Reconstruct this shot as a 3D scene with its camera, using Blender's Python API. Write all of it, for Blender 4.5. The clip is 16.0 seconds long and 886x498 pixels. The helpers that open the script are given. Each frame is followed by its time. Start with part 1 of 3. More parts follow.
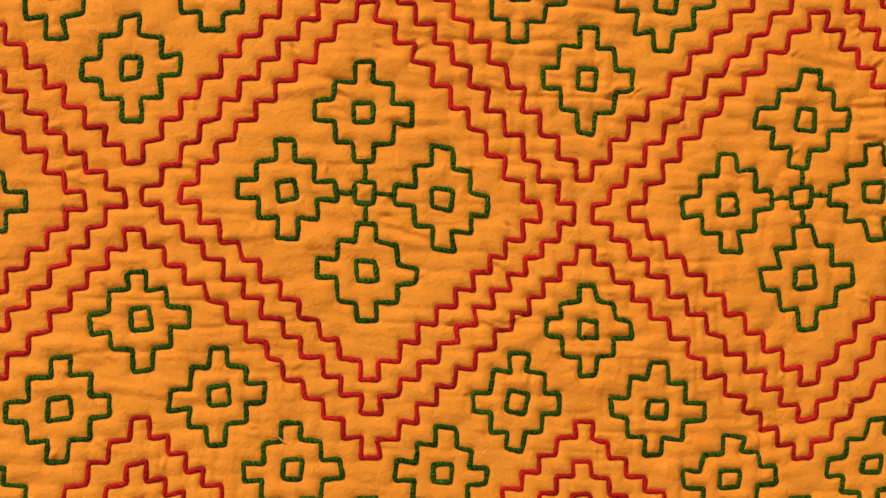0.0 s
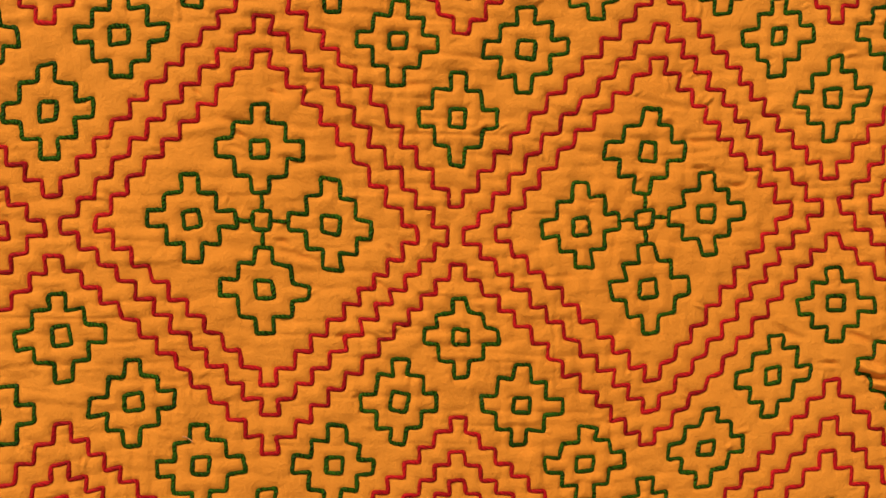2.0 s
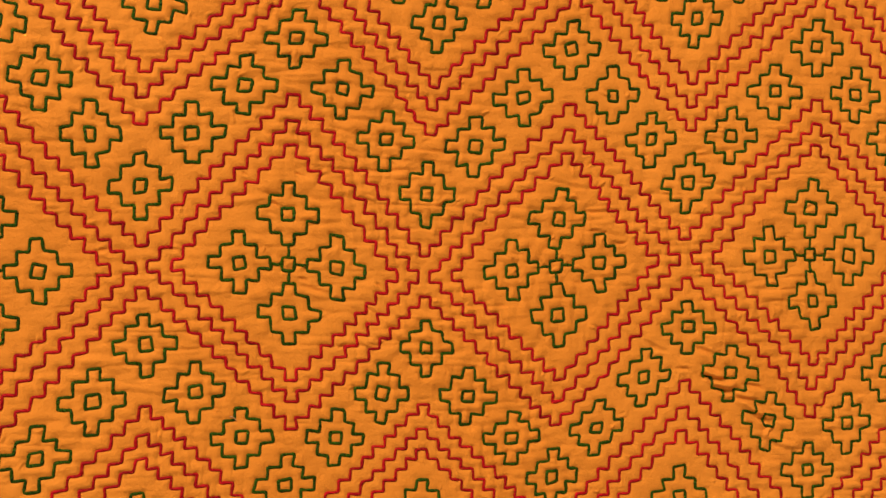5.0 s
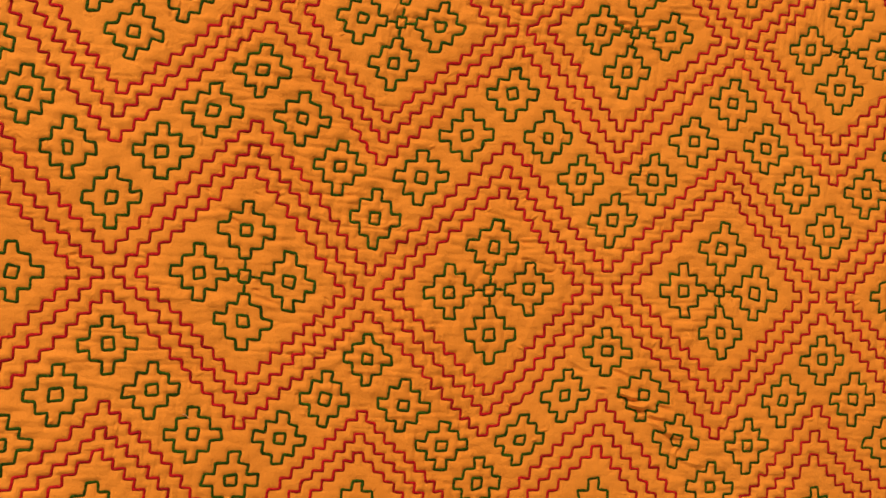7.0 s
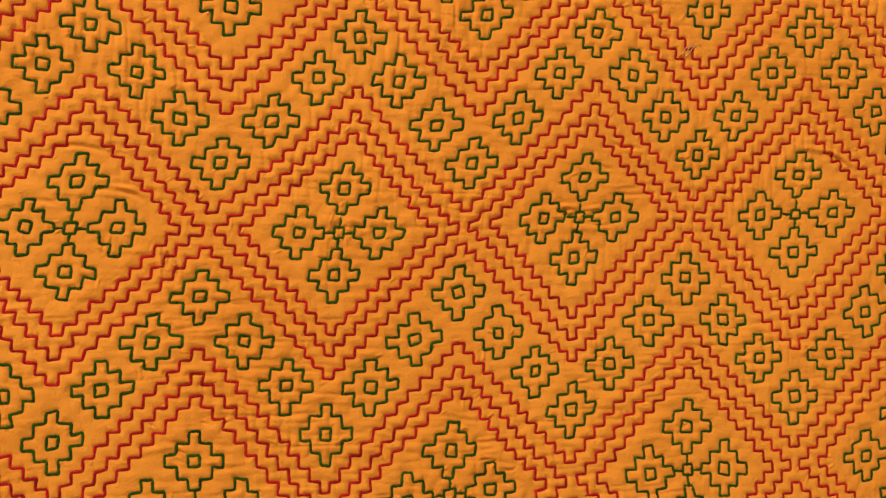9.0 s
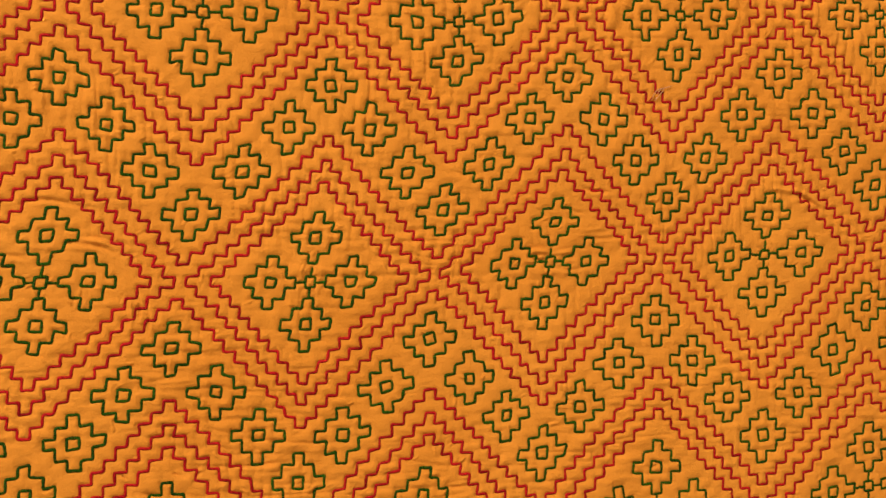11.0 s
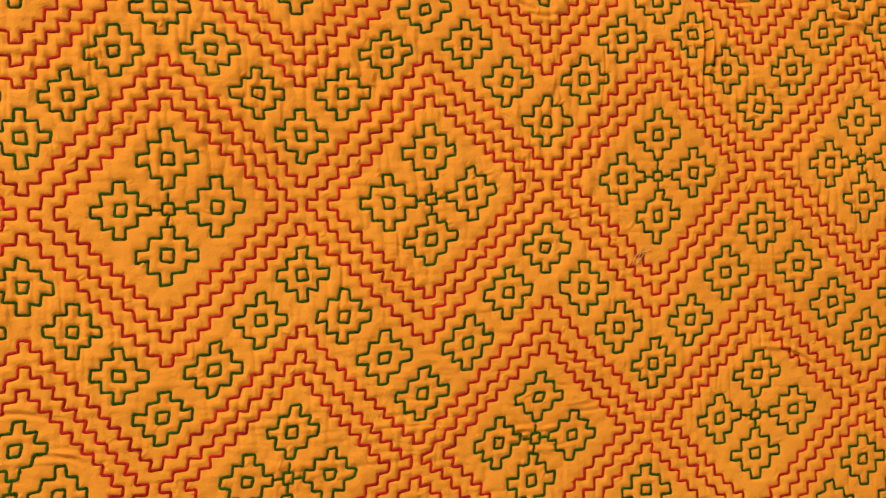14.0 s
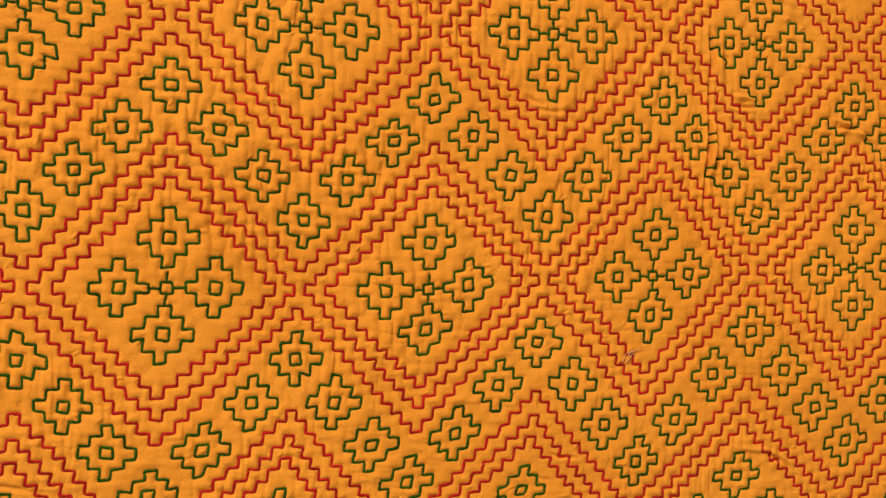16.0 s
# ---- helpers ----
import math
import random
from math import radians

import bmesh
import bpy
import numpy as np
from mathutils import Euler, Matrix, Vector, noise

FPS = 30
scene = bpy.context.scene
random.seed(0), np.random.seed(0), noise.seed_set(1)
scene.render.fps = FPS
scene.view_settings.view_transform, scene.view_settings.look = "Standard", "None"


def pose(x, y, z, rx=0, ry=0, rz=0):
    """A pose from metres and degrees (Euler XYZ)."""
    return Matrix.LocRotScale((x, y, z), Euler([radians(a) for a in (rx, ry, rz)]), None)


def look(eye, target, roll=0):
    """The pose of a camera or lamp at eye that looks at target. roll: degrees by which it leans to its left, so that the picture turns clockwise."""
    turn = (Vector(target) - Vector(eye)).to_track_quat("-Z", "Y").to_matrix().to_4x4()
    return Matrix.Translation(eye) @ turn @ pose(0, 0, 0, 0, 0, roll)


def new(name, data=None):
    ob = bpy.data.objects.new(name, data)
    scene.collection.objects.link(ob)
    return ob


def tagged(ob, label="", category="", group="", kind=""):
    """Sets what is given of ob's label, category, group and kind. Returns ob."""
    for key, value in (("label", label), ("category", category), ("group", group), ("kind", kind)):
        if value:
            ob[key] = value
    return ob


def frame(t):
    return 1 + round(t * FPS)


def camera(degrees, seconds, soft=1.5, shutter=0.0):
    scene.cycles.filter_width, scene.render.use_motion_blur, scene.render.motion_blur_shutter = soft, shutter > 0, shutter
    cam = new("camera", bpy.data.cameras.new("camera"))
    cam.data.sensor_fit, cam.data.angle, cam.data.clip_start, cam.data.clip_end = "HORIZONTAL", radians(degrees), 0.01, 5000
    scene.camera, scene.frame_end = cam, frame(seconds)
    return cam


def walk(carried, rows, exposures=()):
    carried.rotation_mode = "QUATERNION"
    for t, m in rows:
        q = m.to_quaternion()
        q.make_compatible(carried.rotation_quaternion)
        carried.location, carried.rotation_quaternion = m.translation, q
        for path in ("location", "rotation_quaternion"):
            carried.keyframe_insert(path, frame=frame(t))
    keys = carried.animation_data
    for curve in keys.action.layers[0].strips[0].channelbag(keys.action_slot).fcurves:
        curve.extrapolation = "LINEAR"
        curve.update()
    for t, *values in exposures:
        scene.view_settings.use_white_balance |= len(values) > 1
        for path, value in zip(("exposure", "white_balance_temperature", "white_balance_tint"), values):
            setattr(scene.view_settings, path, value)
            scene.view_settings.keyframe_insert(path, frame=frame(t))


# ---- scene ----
LENS = 43.01
LAMP = 590.0  # watts of daylight through the window
EXPOSURES = ((0, 0.05, 6500, 6), (1.5, -0.02, 6500, 6), (2.5, -0.15, 6650, 14), (3.5, -0.18, 6750, 16), (4.5, -0.14, 7000, 24), (7, -0.15, 7000, 26), (8, -0.12, 6900, 21), (8.5, -0.14, 6600, 11), (11, -0.12, 6500, 7), (12, -0.14, 6500, 5), (13, 0.03, 6500, -6), (14, 0.0, 6500, -4), (15, -0.12, 6500, 1), (16, -0.03, 6500, -3))
CLOTH_A, CLOTH_B = (0.73, 0.23, 0.021), (0.81, 0.271, 0.028)
# thread tones: painted shade between the plies, then the lit crown of a ply
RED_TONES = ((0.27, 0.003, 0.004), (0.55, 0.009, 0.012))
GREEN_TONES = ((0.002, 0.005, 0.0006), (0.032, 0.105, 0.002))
PUFF, RIPPLE, SWELL, PIT, PUCKER = 0.9, 0.62, 0.18, 0.12, 1.5  # millimetres of quilting relief
RED_R, GREEN_R = 0.00103, 0.00101  # thread radii
cam = camera(LENS, 16.0, soft=1.5)
TOP = 0.016  # height of the stitched valleys above the floor
ROWS = [
    (0, -0.0042, -0.0148, 0.4406, -1.443, -3.780, 1.263),
    (0.5, -0.0061, -0.0060, 0.4505, -0.693, -5.038, 1.037),
    (1, -0.0056, 0.0049, 0.4619, -1.044, -5.632, 1.042),
    (1.5, -0.0036, 0.0093, 0.4822, -1.867, -7.695, 0.256),
    (2, 0.0058, 0.0086, 0.5018, -2.893, -7.795, 0.766),
    (2.5, 0.0123, 0.0103, 0.5150, -1.900, -8.319, 1.521),
    (3, 0.0106, 0.0274, 0.5254, 0.584, -7.781, 1.588),
    (3.5, 0.0014, 0.0509, 0.5396, 0.507, -6.679, 1.730),
    (4, -0.0046, 0.0538, 0.5889, -1.634, -5.247, 2.427),
    (4.5, -0.0241, 0.0326, 0.6663, -1.801, -8.419, 1.961),
    (4.7, -0.0429, 0.0397, 0.6867, -2.957, -10.452, 1.662),
    (6.8, -0.0785, 0.0368, 0.7610, -1.935, -14.174, 6.017),
    (7, -0.0711, 0.0360, 0.7727, -2.015, -14.580, 4.902),
    (7.5, -0.0619, 0.0444, 0.7689, -2.388, -15.330, 5.431),
    (8, -0.0414, 0.0737, 0.7647, 1.172, -14.806, 0.114),
    (8.5, -0.0320, 0.1256, 0.7616, 0.725, -13.784, -0.187),
    (8.7, -0.0348, 0.1368, 0.7654, 1.690, -14.069, 0.222),
    (10.8, -0.0274, 0.1741, 0.7702, 0.997, -15.077, 1.060),
    (11, -0.0291, 0.1955, 0.7733, 0.547, -15.347, 0.296),
    (11.5, -0.0302, 0.2372, 0.7732, 0.207, -14.842, 1.479),
    (12, -0.0421, 0.2468, 0.7746, 1.661, -16.547, -1.355),
    (12.5, -0.0377, 0.2437, 0.7700, 3.461, -16.819, 0.081),
    (13, -0.0269, 0.2548, 0.7703, 2.717, -16.525, 4.777),
    (13.5, -0.0120, 0.2886, 0.7601, 0.554, -15.470, 1.139),
    (14, -0.0049, 0.2995, 0.7632, 2.922, -15.033, -2.114),
    (14.5, -0.0171, 0.3254, 0.7674, 3.882, -16.466, -0.506),
    (15, -0.0184, 0.3474, 0.7707, 2.214, -16.380, -1.244),
    (15.5, -0.0219, 0.3693, 0.7681, 0.958, -16.133, -3.066),
    (16, -0.0201, 0.3705, 0.7668, 1.330, -16.351, 1.865),
]
walk(cam, [(t, pose(x, y, z + TOP, rx, ry, rz)) for t, x, y, z, rx, ry, rz in ROWS], EXPOSURES)

# ---- world and light ----
world = bpy.data.worlds.new("sky")
scene.world = world
world.use_nodes = True
sky = world.node_tree.nodes.new("ShaderNodeTexSky")
sky.sky_type, sky.sun_disc = "NISHITA", False
sky.sun_elevation, sky.sun_rotation = radians(35), radians(200)
world.node_tree.links.new(sky.outputs["Color"], world.node_tree.nodes["Background"].inputs["Color"])
world.node_tree.nodes["Background"].inputs["Strength"].default_value = 0.1
scene.view_settings.exposure = 0.0

# room limits, and the window in the north wall through which the daylight comes
X0, X1, Y0, Y1, ROOM_H = -4.6, 3.4, -2.6, 5.0, 5.4
WIN_X0, WIN_X1, WIN_Z0, WIN_Z1 = -4.0, -2.0, 3.1, 5.1
lamp = bpy.data.lights.new("window_daylight", "AREA")
lamp.shape, lamp.size, lamp.size_y = "RECTANGLE", WIN_X1 - WIN_X0 - 0.12, WIN_Z1 - WIN_Z0 - 0.12
lamp.energy, lamp.color = LAMP, (1.0, 0.95, 0.88)
lamp_ob = new("window_daylight", lamp)
lamp_ob.matrix_world = look(((WIN_X0 + WIN_X1) / 2, Y1 - 0.02, (WIN_Z0 + WIN_Z1) / 2), (0.3, 0.2, 0.0))


# ---- materials ----
def material(name, rough=0.8, spec=0.3, sheen=0.0):
    m = bpy.data.materials.new(name)
    m.use_nodes = True
    b = m.node_tree.nodes["Principled BSDF"]
    b.inputs["Roughness"].default_value = rough
    b.inputs["Specular IOR Level"].default_value = spec
    b.inputs["Sheen Weight"].default_value = sheen
    return m, m.node_tree.nodes, m.node_tree.links, b


def noise_node(nodes, links, coord, scale, detail=3.0, stretch=(1, 1, 1)):
    mp = nodes.new("ShaderNodeMapping")
    mp.inputs["Scale"].default_value = stretch
    n = nodes.new("ShaderNodeTexNoise")
    n.inputs["Scale"].default_value, n.inputs["Detail"].default_value = scale, detail
    links.new(coord.outputs["Object"], mp.inputs["Vector"])
    links.new(mp.outputs["Vector"], n.inputs["Vector"])
    return n


def ramp(nodes, links, src, stops):
    r = nodes.new("ShaderNodeValToRGB")
    while len(r.color_ramp.elements) < len(stops):
        r.color_ramp.elements.new(0.5)
    for el, (at, col) in zip(r.color_ramp.elements, stops):
        el.position, el.color = at, (*col, 1)
    links.new(src, r.inputs["Fac"])
    return r


def mix(nodes, links, kind, fac, a, b):
    m = nodes.new("ShaderNodeMix")
    m.data_type, m.blend_type = "RGBA", kind
    m.inputs["Factor"].default_value = fac
    links.new(a, m.inputs["A"])
    links.new(b, m.inputs["B"])
    return m.outputs["Result"]


def bumped(nodes, links, b, src, strength, distance):
    n = nodes.new("ShaderNodeBump")
    n.inputs["Strength"].default_value, n.inputs["Distance"].default_value = strength, distance
    links.new(src, n.inputs["Height"])
    links.new(n.outputs["Normal"], b.inputs["Normal"])
    return n


def cotton_material():
    m, ns, ln, b = material("saffron_cotton", 0.85, 0.12)
    co = ns.new("ShaderNodeTexCoord")
    tone = ramp(ns, ln, noise_node(ns, ln, co, 7, 4).outputs["Fac"], [(0.3, CLOTH_A), (0.7, CLOTH_B)])
    slub = ramp(ns, ln, noise_node(ns, ln, co, 260, 4, (0.25, 1.6, 1)).outputs["Fac"], [(0.3, (0.965, 0.96, 0.95)), (0.7, (1.0, 1.0, 1.0))])
    warp = ramp(ns, ln, noise_node(ns, ln, co, 420, 3, (1.7, 0.3, 1)).outputs["Fac"], [(0.3, (0.965, 0.96, 0.95)), (0.7, (1.0, 1.0, 1.0))])
    col = mix(ns, ln, "MULTIPLY", 1.0, tone.outputs["Color"], slub.outputs["Color"])
    col = mix(ns, ln, "MULTIPLY", 1.0, col, warp.outputs["Color"])
    ln.new(col, b.inputs["Base Color"])
    crumple = noise_node(ns, ln, co, 420, 7)
    # nubs of lint and thick threads standing out of the weave
    nubs = ramp(ns, ln, noise_node(ns, ln, co, 650, 2, (0.8, 1.3, 1)).outputs["Fac"], [(0.62, (0, 0, 0)), (0.74, (1, 1, 1))])
    rise = mix(ns, ln, "ADD", 0.2, crumple.outputs["Fac"], nubs.outputs["Color"])
    # sharp little creases, as in cloth that has been washed and crumpled
    for scale, stretch in ((170, (1.0, 1.35, 1)), (300, (1.3, 0.9, 1))):
        fold = noise_node(ns, ln, co, scale, 1.5, stretch)
        fold.inputs["Distortion"].default_value = 0.6
        crease = ramp(ns, ln, fold.outputs["Fac"], [(0.36, (1, 1, 1)), (0.5, (0.25, 0.25, 0.25)), (0.66, (1, 1, 1))])
        crease.color_ramp.interpolation = "EASE"
        rise = mix(ns, ln, "ADD", 0.3, rise, crease.outputs["Color"])
    bumped(ns, ln, b, rise, 0.5, 0.0007)
    return m


def thread_material(name, dark, light, rough, plies, contrast):
    """Plied thread: slanting strands, with the shade in the twist between them painted dark."""
    m, ns, ln, b = material(name, rough, 0.08)
    co = ns.new("ShaderNodeTexCoord")
    sep = ns.new("ShaderNodeSeparateXYZ")
    ln.new(co.outputs["UV"], sep.inputs["Vector"])

    def maths(op, x, y):
        n = ns.new("ShaderNodeMath")
        n.operation = op
        for socket, value in zip(n.inputs, (x, y)):
            if isinstance(value, float):
                socket.default_value = value
            else:
                ln.new(value, socket)
        return n.outputs["Value"]

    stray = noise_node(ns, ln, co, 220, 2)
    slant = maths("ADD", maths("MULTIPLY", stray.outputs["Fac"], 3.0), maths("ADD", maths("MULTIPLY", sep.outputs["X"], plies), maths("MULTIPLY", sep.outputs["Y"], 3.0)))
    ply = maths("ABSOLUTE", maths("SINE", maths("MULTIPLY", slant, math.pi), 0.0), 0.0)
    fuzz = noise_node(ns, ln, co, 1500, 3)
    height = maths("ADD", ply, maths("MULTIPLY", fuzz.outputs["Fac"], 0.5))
    # colour follows ply height: shade painted in the gaps, highlight on the crowns
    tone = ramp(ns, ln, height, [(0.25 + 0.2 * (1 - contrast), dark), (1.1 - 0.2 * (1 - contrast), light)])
    wide = ramp(ns, ln, noise_node(ns, ln, co, 60, 3).outputs["Fac"], [(0.35, (0.52, 0.52, 0.52)), (0.65, (1.0, 1.0, 1.0))])
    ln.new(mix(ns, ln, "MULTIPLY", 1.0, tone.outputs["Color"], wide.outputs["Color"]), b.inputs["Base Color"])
    bumped(ns, ln, b, height, contrast, 0.0004)
    return m


def plain_material(name, a, c, rough, scale):
    m, ns, ln, b = material(name, rough, 0.3)
    co = ns.new("ShaderNodeTexCoord")
    n = noise_node(ns, ln, co, scale, 6)
    ln.new(ramp(ns, ln, n.outputs["Fac"], [(0.3, a), (0.7, c)]).outputs["Color"], b.inputs["Base Color"])
    bumped(ns, ln, b, n.outputs["Fac"], 0.2, 0.002)
    return m


COTTON = cotton_material()
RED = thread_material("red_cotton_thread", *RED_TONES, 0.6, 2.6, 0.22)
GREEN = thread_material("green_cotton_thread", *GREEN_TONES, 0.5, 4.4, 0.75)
PALE = thread_material("orange_thread_end", (0.72, 0.27, 0.09), (0.85, 0.4, 0.17), 0.6, 3.0, 0.4)
WALL = plain_material("wall_plaster", (0.5, 0.48, 0.44), (0.57, 0.55, 0.5), 0.9, 12)
FLOOR = plain_material("floor_cement", (0.26, 0.25, 0.23), (0.34, 0.32, 0.3), 0.7, 9)
WOOD = plain_material("painted_wood", (0.6, 0.57, 0.5), (0.68, 0.65, 0.58), 0.5, 30)


# ---- mesh helpers ----
def mesh_from(name, verts, quads, smooth=True, uvs=None):
    me = bpy.data.meshes.new(name)
    verts, quads = np.asarray(verts, np.float32), np.asarray(quads, np.int32)
    me.vertices.add(len(verts))
    me.vertices.foreach_set("co", verts.ravel())
    me.loops.add(quads.size)
    me.loops.foreach_set("vertex_index", quads.ravel())
    me.polygons.add(len(quads))
    me.polygons.foreach_set("loop_start", np.arange(0, quads.size, 4, dtype=np.int32))
    me.polygons.foreach_set("use_smooth", np.full(len(quads), smooth))
    if uvs is not None:
        me.uv_layers.new(name="lay").data.foreach_set("uv", np.asarray(uvs, np.float32).ravel())
    me.update(calc_edges=True)
    return me


def part_mesh(name, me, mat, parent, label=""):
    me.materials.append(mat)
    ob = new(name, me)
    ob.parent = parent
    return tagged(ob, label)


def part(name, bm, mat, parent, label=""):
    me = bpy.data.meshes.new(name)
    bm.to_mesh(me)
    bm.free()
    return part_mesh(name, me, mat, parent, label)


def box(bm, lo, hi):
    m = Matrix.LocRotScale([(a + b) / 2 for a, b in zip(lo, hi)], None, [b - a for a, b in zip(lo, hi)])
    bmesh.ops.create_cube(bm, size=1, matrix=m)
    return bm


def setting(name, boxes, mat, label, category):
    bm = bmesh.new()
    for lo, hi in boxes:
        box(bm, lo, hi)
    me = bpy.data.meshes.new(name)
    bm.to_mesh(me)
    bm.free()
    me.materials.append(mat)
    return tagged(new(name, me), label, category, kind="structure")


# ---- the room: plain closing walls, one window ----
W = 0.15
setting("floor", [((X0 - W, Y0 - W, -0.1), (X1 + W, Y1 + W, 0))], FLOOR, "grey cement floor under the quilt", "floor")
setting("ceiling", [((X0 - W, Y0 - W, ROOM_H), (X1 + W, Y1 + W, ROOM_H + 0.1))], WALL, "plain off-white plaster ceiling", "ceiling")
setting("wall_south", [((X0 - W, Y0 - W, 0), (X1 + W, Y0, ROOM_H))], WALL, "plain off-white plaster wall", "wall")
setting("wall_west", [((X0 - W, Y0, 0), (X0, Y1, ROOM_H))], WALL, "plain off-white plaster wall", "wall")
setting("wall_east", [((X1, Y0, 0), (X1 + W, Y1, ROOM_H))], WALL, "plain off-white plaster wall", "wall")
setting("wall_north", [((X0 - W, Y1, 0), (WIN_X0, Y1 + W, ROOM_H)), ((WIN_X1, Y1, 0), (X1 + W, Y1 + W, ROOM_H)),
                       ((WIN_X0, Y1, 0), (WIN_X1, Y1 + W, WIN_Z0)), ((WIN_X0, Y1, WIN_Z1), (WIN_X1, Y1 + W, ROOM_H))],
        WALL, "off-white plaster wall with a window opening", "wall")
window = tagged(new("window_1"), "plain painted wooden window frame in the wall", "window", kind="structure")
window.location = ((WIN_X0 + WIN_X1) / 2, Y1 + 0.07, WIN_Z0)
hw, hh = (WIN_X1 - WIN_X0) / 2, WIN_Z1 - WIN_Z0
for lo, hi in (((-hw, -0.03, 0.05), (-hw + 0.05, 0.03, hh - 0.05)), ((hw - 0.05, -0.03, 0.05), (hw, 0.03, hh - 0.05)),
               ((-hw, -0.03, 0), (hw, 0.03, 0.05)), ((-hw, -0.03, hh - 0.05), (hw, 0.03, hh))):
    part("window_frame", box(bmesh.new(), lo, hi), WOOD, window)

# ---- the quilt: a stitched pattern on a square lattice ----
CELL = 0.0075  # one stitch
PITCH, ROW = 24, 25  # stitches from medallion to medallion, and from row to row
# drift of the hand-worked lattice, in hundredths of a stitch, on a net of 14 stitches that starts at (-36, -36)
DRIFT_U = [
    [-352, -275, -215, -179, -169, -124, -8, 101, 181, 249],
    [-251, -131, -47, -28, -77, -81, 27, 11, 84, 170],
    [-136, -15, 17, -68, -142, -91, -56, -142, -6, 104],
    [-25, -122, -114, -123, -126, -164, -123, -117, -34, 49],
    [91, -62, -47, -100, -54, -116, -169, -191, -84, 31],
    [166, 143, 170, 153, 60, 47, -14, -30, 72, 65],
    [186, 183, 204, 178, 187, 173, 140, 41, 58, 63],
    [164, 176, 193, 197, 206, 164, 208, 49, 40, 15],
    [117, 111, 114, 138, 206, 173, 215, 45, -44, -96],
    [63, 41, 26, 30, 75, 94, 100, 20, -94, -210],
]
DRIFT_V = [
    [-641, -392, -196, -72, -51, -91, -120, -56, 71, 215],
    [-477, -286, -80, -19, -89, 44, -78, 50, 186, 315],
    [-261, -225, -16, -127, -193, 152, 53, 161, 271, 399],
    [-11, -218, -8, -74, -63, 65, 166, 145, 305, 457],
    [137, -94, -6, -9, -21, 144, 196, 197, 321, 464],
    [100, -112, -164, -187, -173, 68, 32, 178, 313, 430],
    [12, -100, -209, -50, -116, 56, 169, 269, 268, 358],
    [-109, -177, -240, -170, -200, -43, 89, 103, 144, 293],
    [-241, -246, -219, -217, -213, -43, -51, 18, 115, 234],
    [-361, -340, -329, -318, -230, -94, -59, -22, 62, 161],
]
NEAR_SW_U = [
    [-4, -18, -12, -12, -14, -26, -9, 5, -20, -36],
    [-17, 14, 5, 26, -21, 3, 1, -3, 17, -51],
    [-1, 32, 25, -21, 48, 3, -26, -46, -1, -12],
    [-24, 0, 50, 28, -33, 52, 82, -13, 56, 71],
    [-13, 38, -20, -35, -15, 42, -26, -3, -10, -37],
    [-8, -8, 48, -27, -22, 7, 8, -57, -80, -16],
    [-18, 70, -39, 39, -1, 40, -15, -2, 31, 54],
    [-6, -32, -8, -53, 15, 21, 54, -62, 3, 31],
    [7, 0, 39, 39, -39, -8, 13, -57, -41, -26],
    [-15, 97, -44, 0, -57, 55, 11, -47, -58, 7],
]
NEAR_SW_V = [
    [1, -1, 4, 2, -5, -12, 1, 30, 6, -16],
    [9, -2, 48, 66, -1, 3, 65, 81, 42, 32],
    [-3, 14, -76, 23, 19, 8, -38, -26, -25, 20],
    [37, 5, 71, 7, -14, -5, 85, 44, -37, -38],
    [18, 15, 3, -34, 34, -19, -70, -8, 13, 39],
    [21, 26, -84, 54, -25, 48, -31, -89, 37, 12],
    [76, -50, 36, -25, 46, 37, 49, -4, 33, 21],
    [40, 78, -66, 11, -15, 10, -24, -58, 10, 2],
    [50, -74, 56, -97, 14, 29, -64, -6, -37, 60],
    [-28, 40, -53, 26, -38, -11, -13, -10, -45, 4],
]
NEAR_SE_U = [
    [-24, -20, -36, -22, 11, 5, 21, 5, 6, 5],
    [-93, -25, -90, -26, -34, -17, -60, -22, -26, -19],
    [-9, -71, 47, -21, -35, -97, 15, -29, -10, -17],
    [47, 13, 39, 68, -3, 50, 3, -14, -13, -15],
    [-31, -10, -10, -4, -36, -22, 0, -40, -3, -20],
    [-71, -43, -39, -46, -1, -55, -7, -12, -12, -15],
    [51, 8, -23, 70, -30, 34, -3, -19, -2, -11],
    [23, -44, -24, 27, 22, -9, 20, 26, -21, -23],
    [-17, -53, -26, -26, -19, -22, 11, -25, -36, -21],
    [39, -21, -47, -8, 49, -58, 43, -38, -29, -13],
]
NEAR_SE_V = [
    [-9, -11, 14, 11, 33, 87, 30, 17, 9, 17],
    [23, 16, 28, -10, -31, -145, -44, -38, -60, -63],
    [2, 16, 72, -76, 5, 70, 4, -130, 18, -67],
    [5, 95, -55, 51, 0, 11, 9, 50, -45, -20],
    [-17, -23, -37, 17, -50, -5, -16, -24, 0, -6],
    [-13, -25, 22, 22, 66, -27, -9, 19, -8, -2],
    [22, 28, 21, 82, -25, 70, 17, -13, 2, 13],
    [-36, -67, 3, -12, -16, -36, -2, 5, 39, 26],
    [-37, 30, -17, 50, -8, 9, 17, 46, 28, 24],
    [67, 9, 22, -9, 11, 17, 20, -58, 6, 1],
]
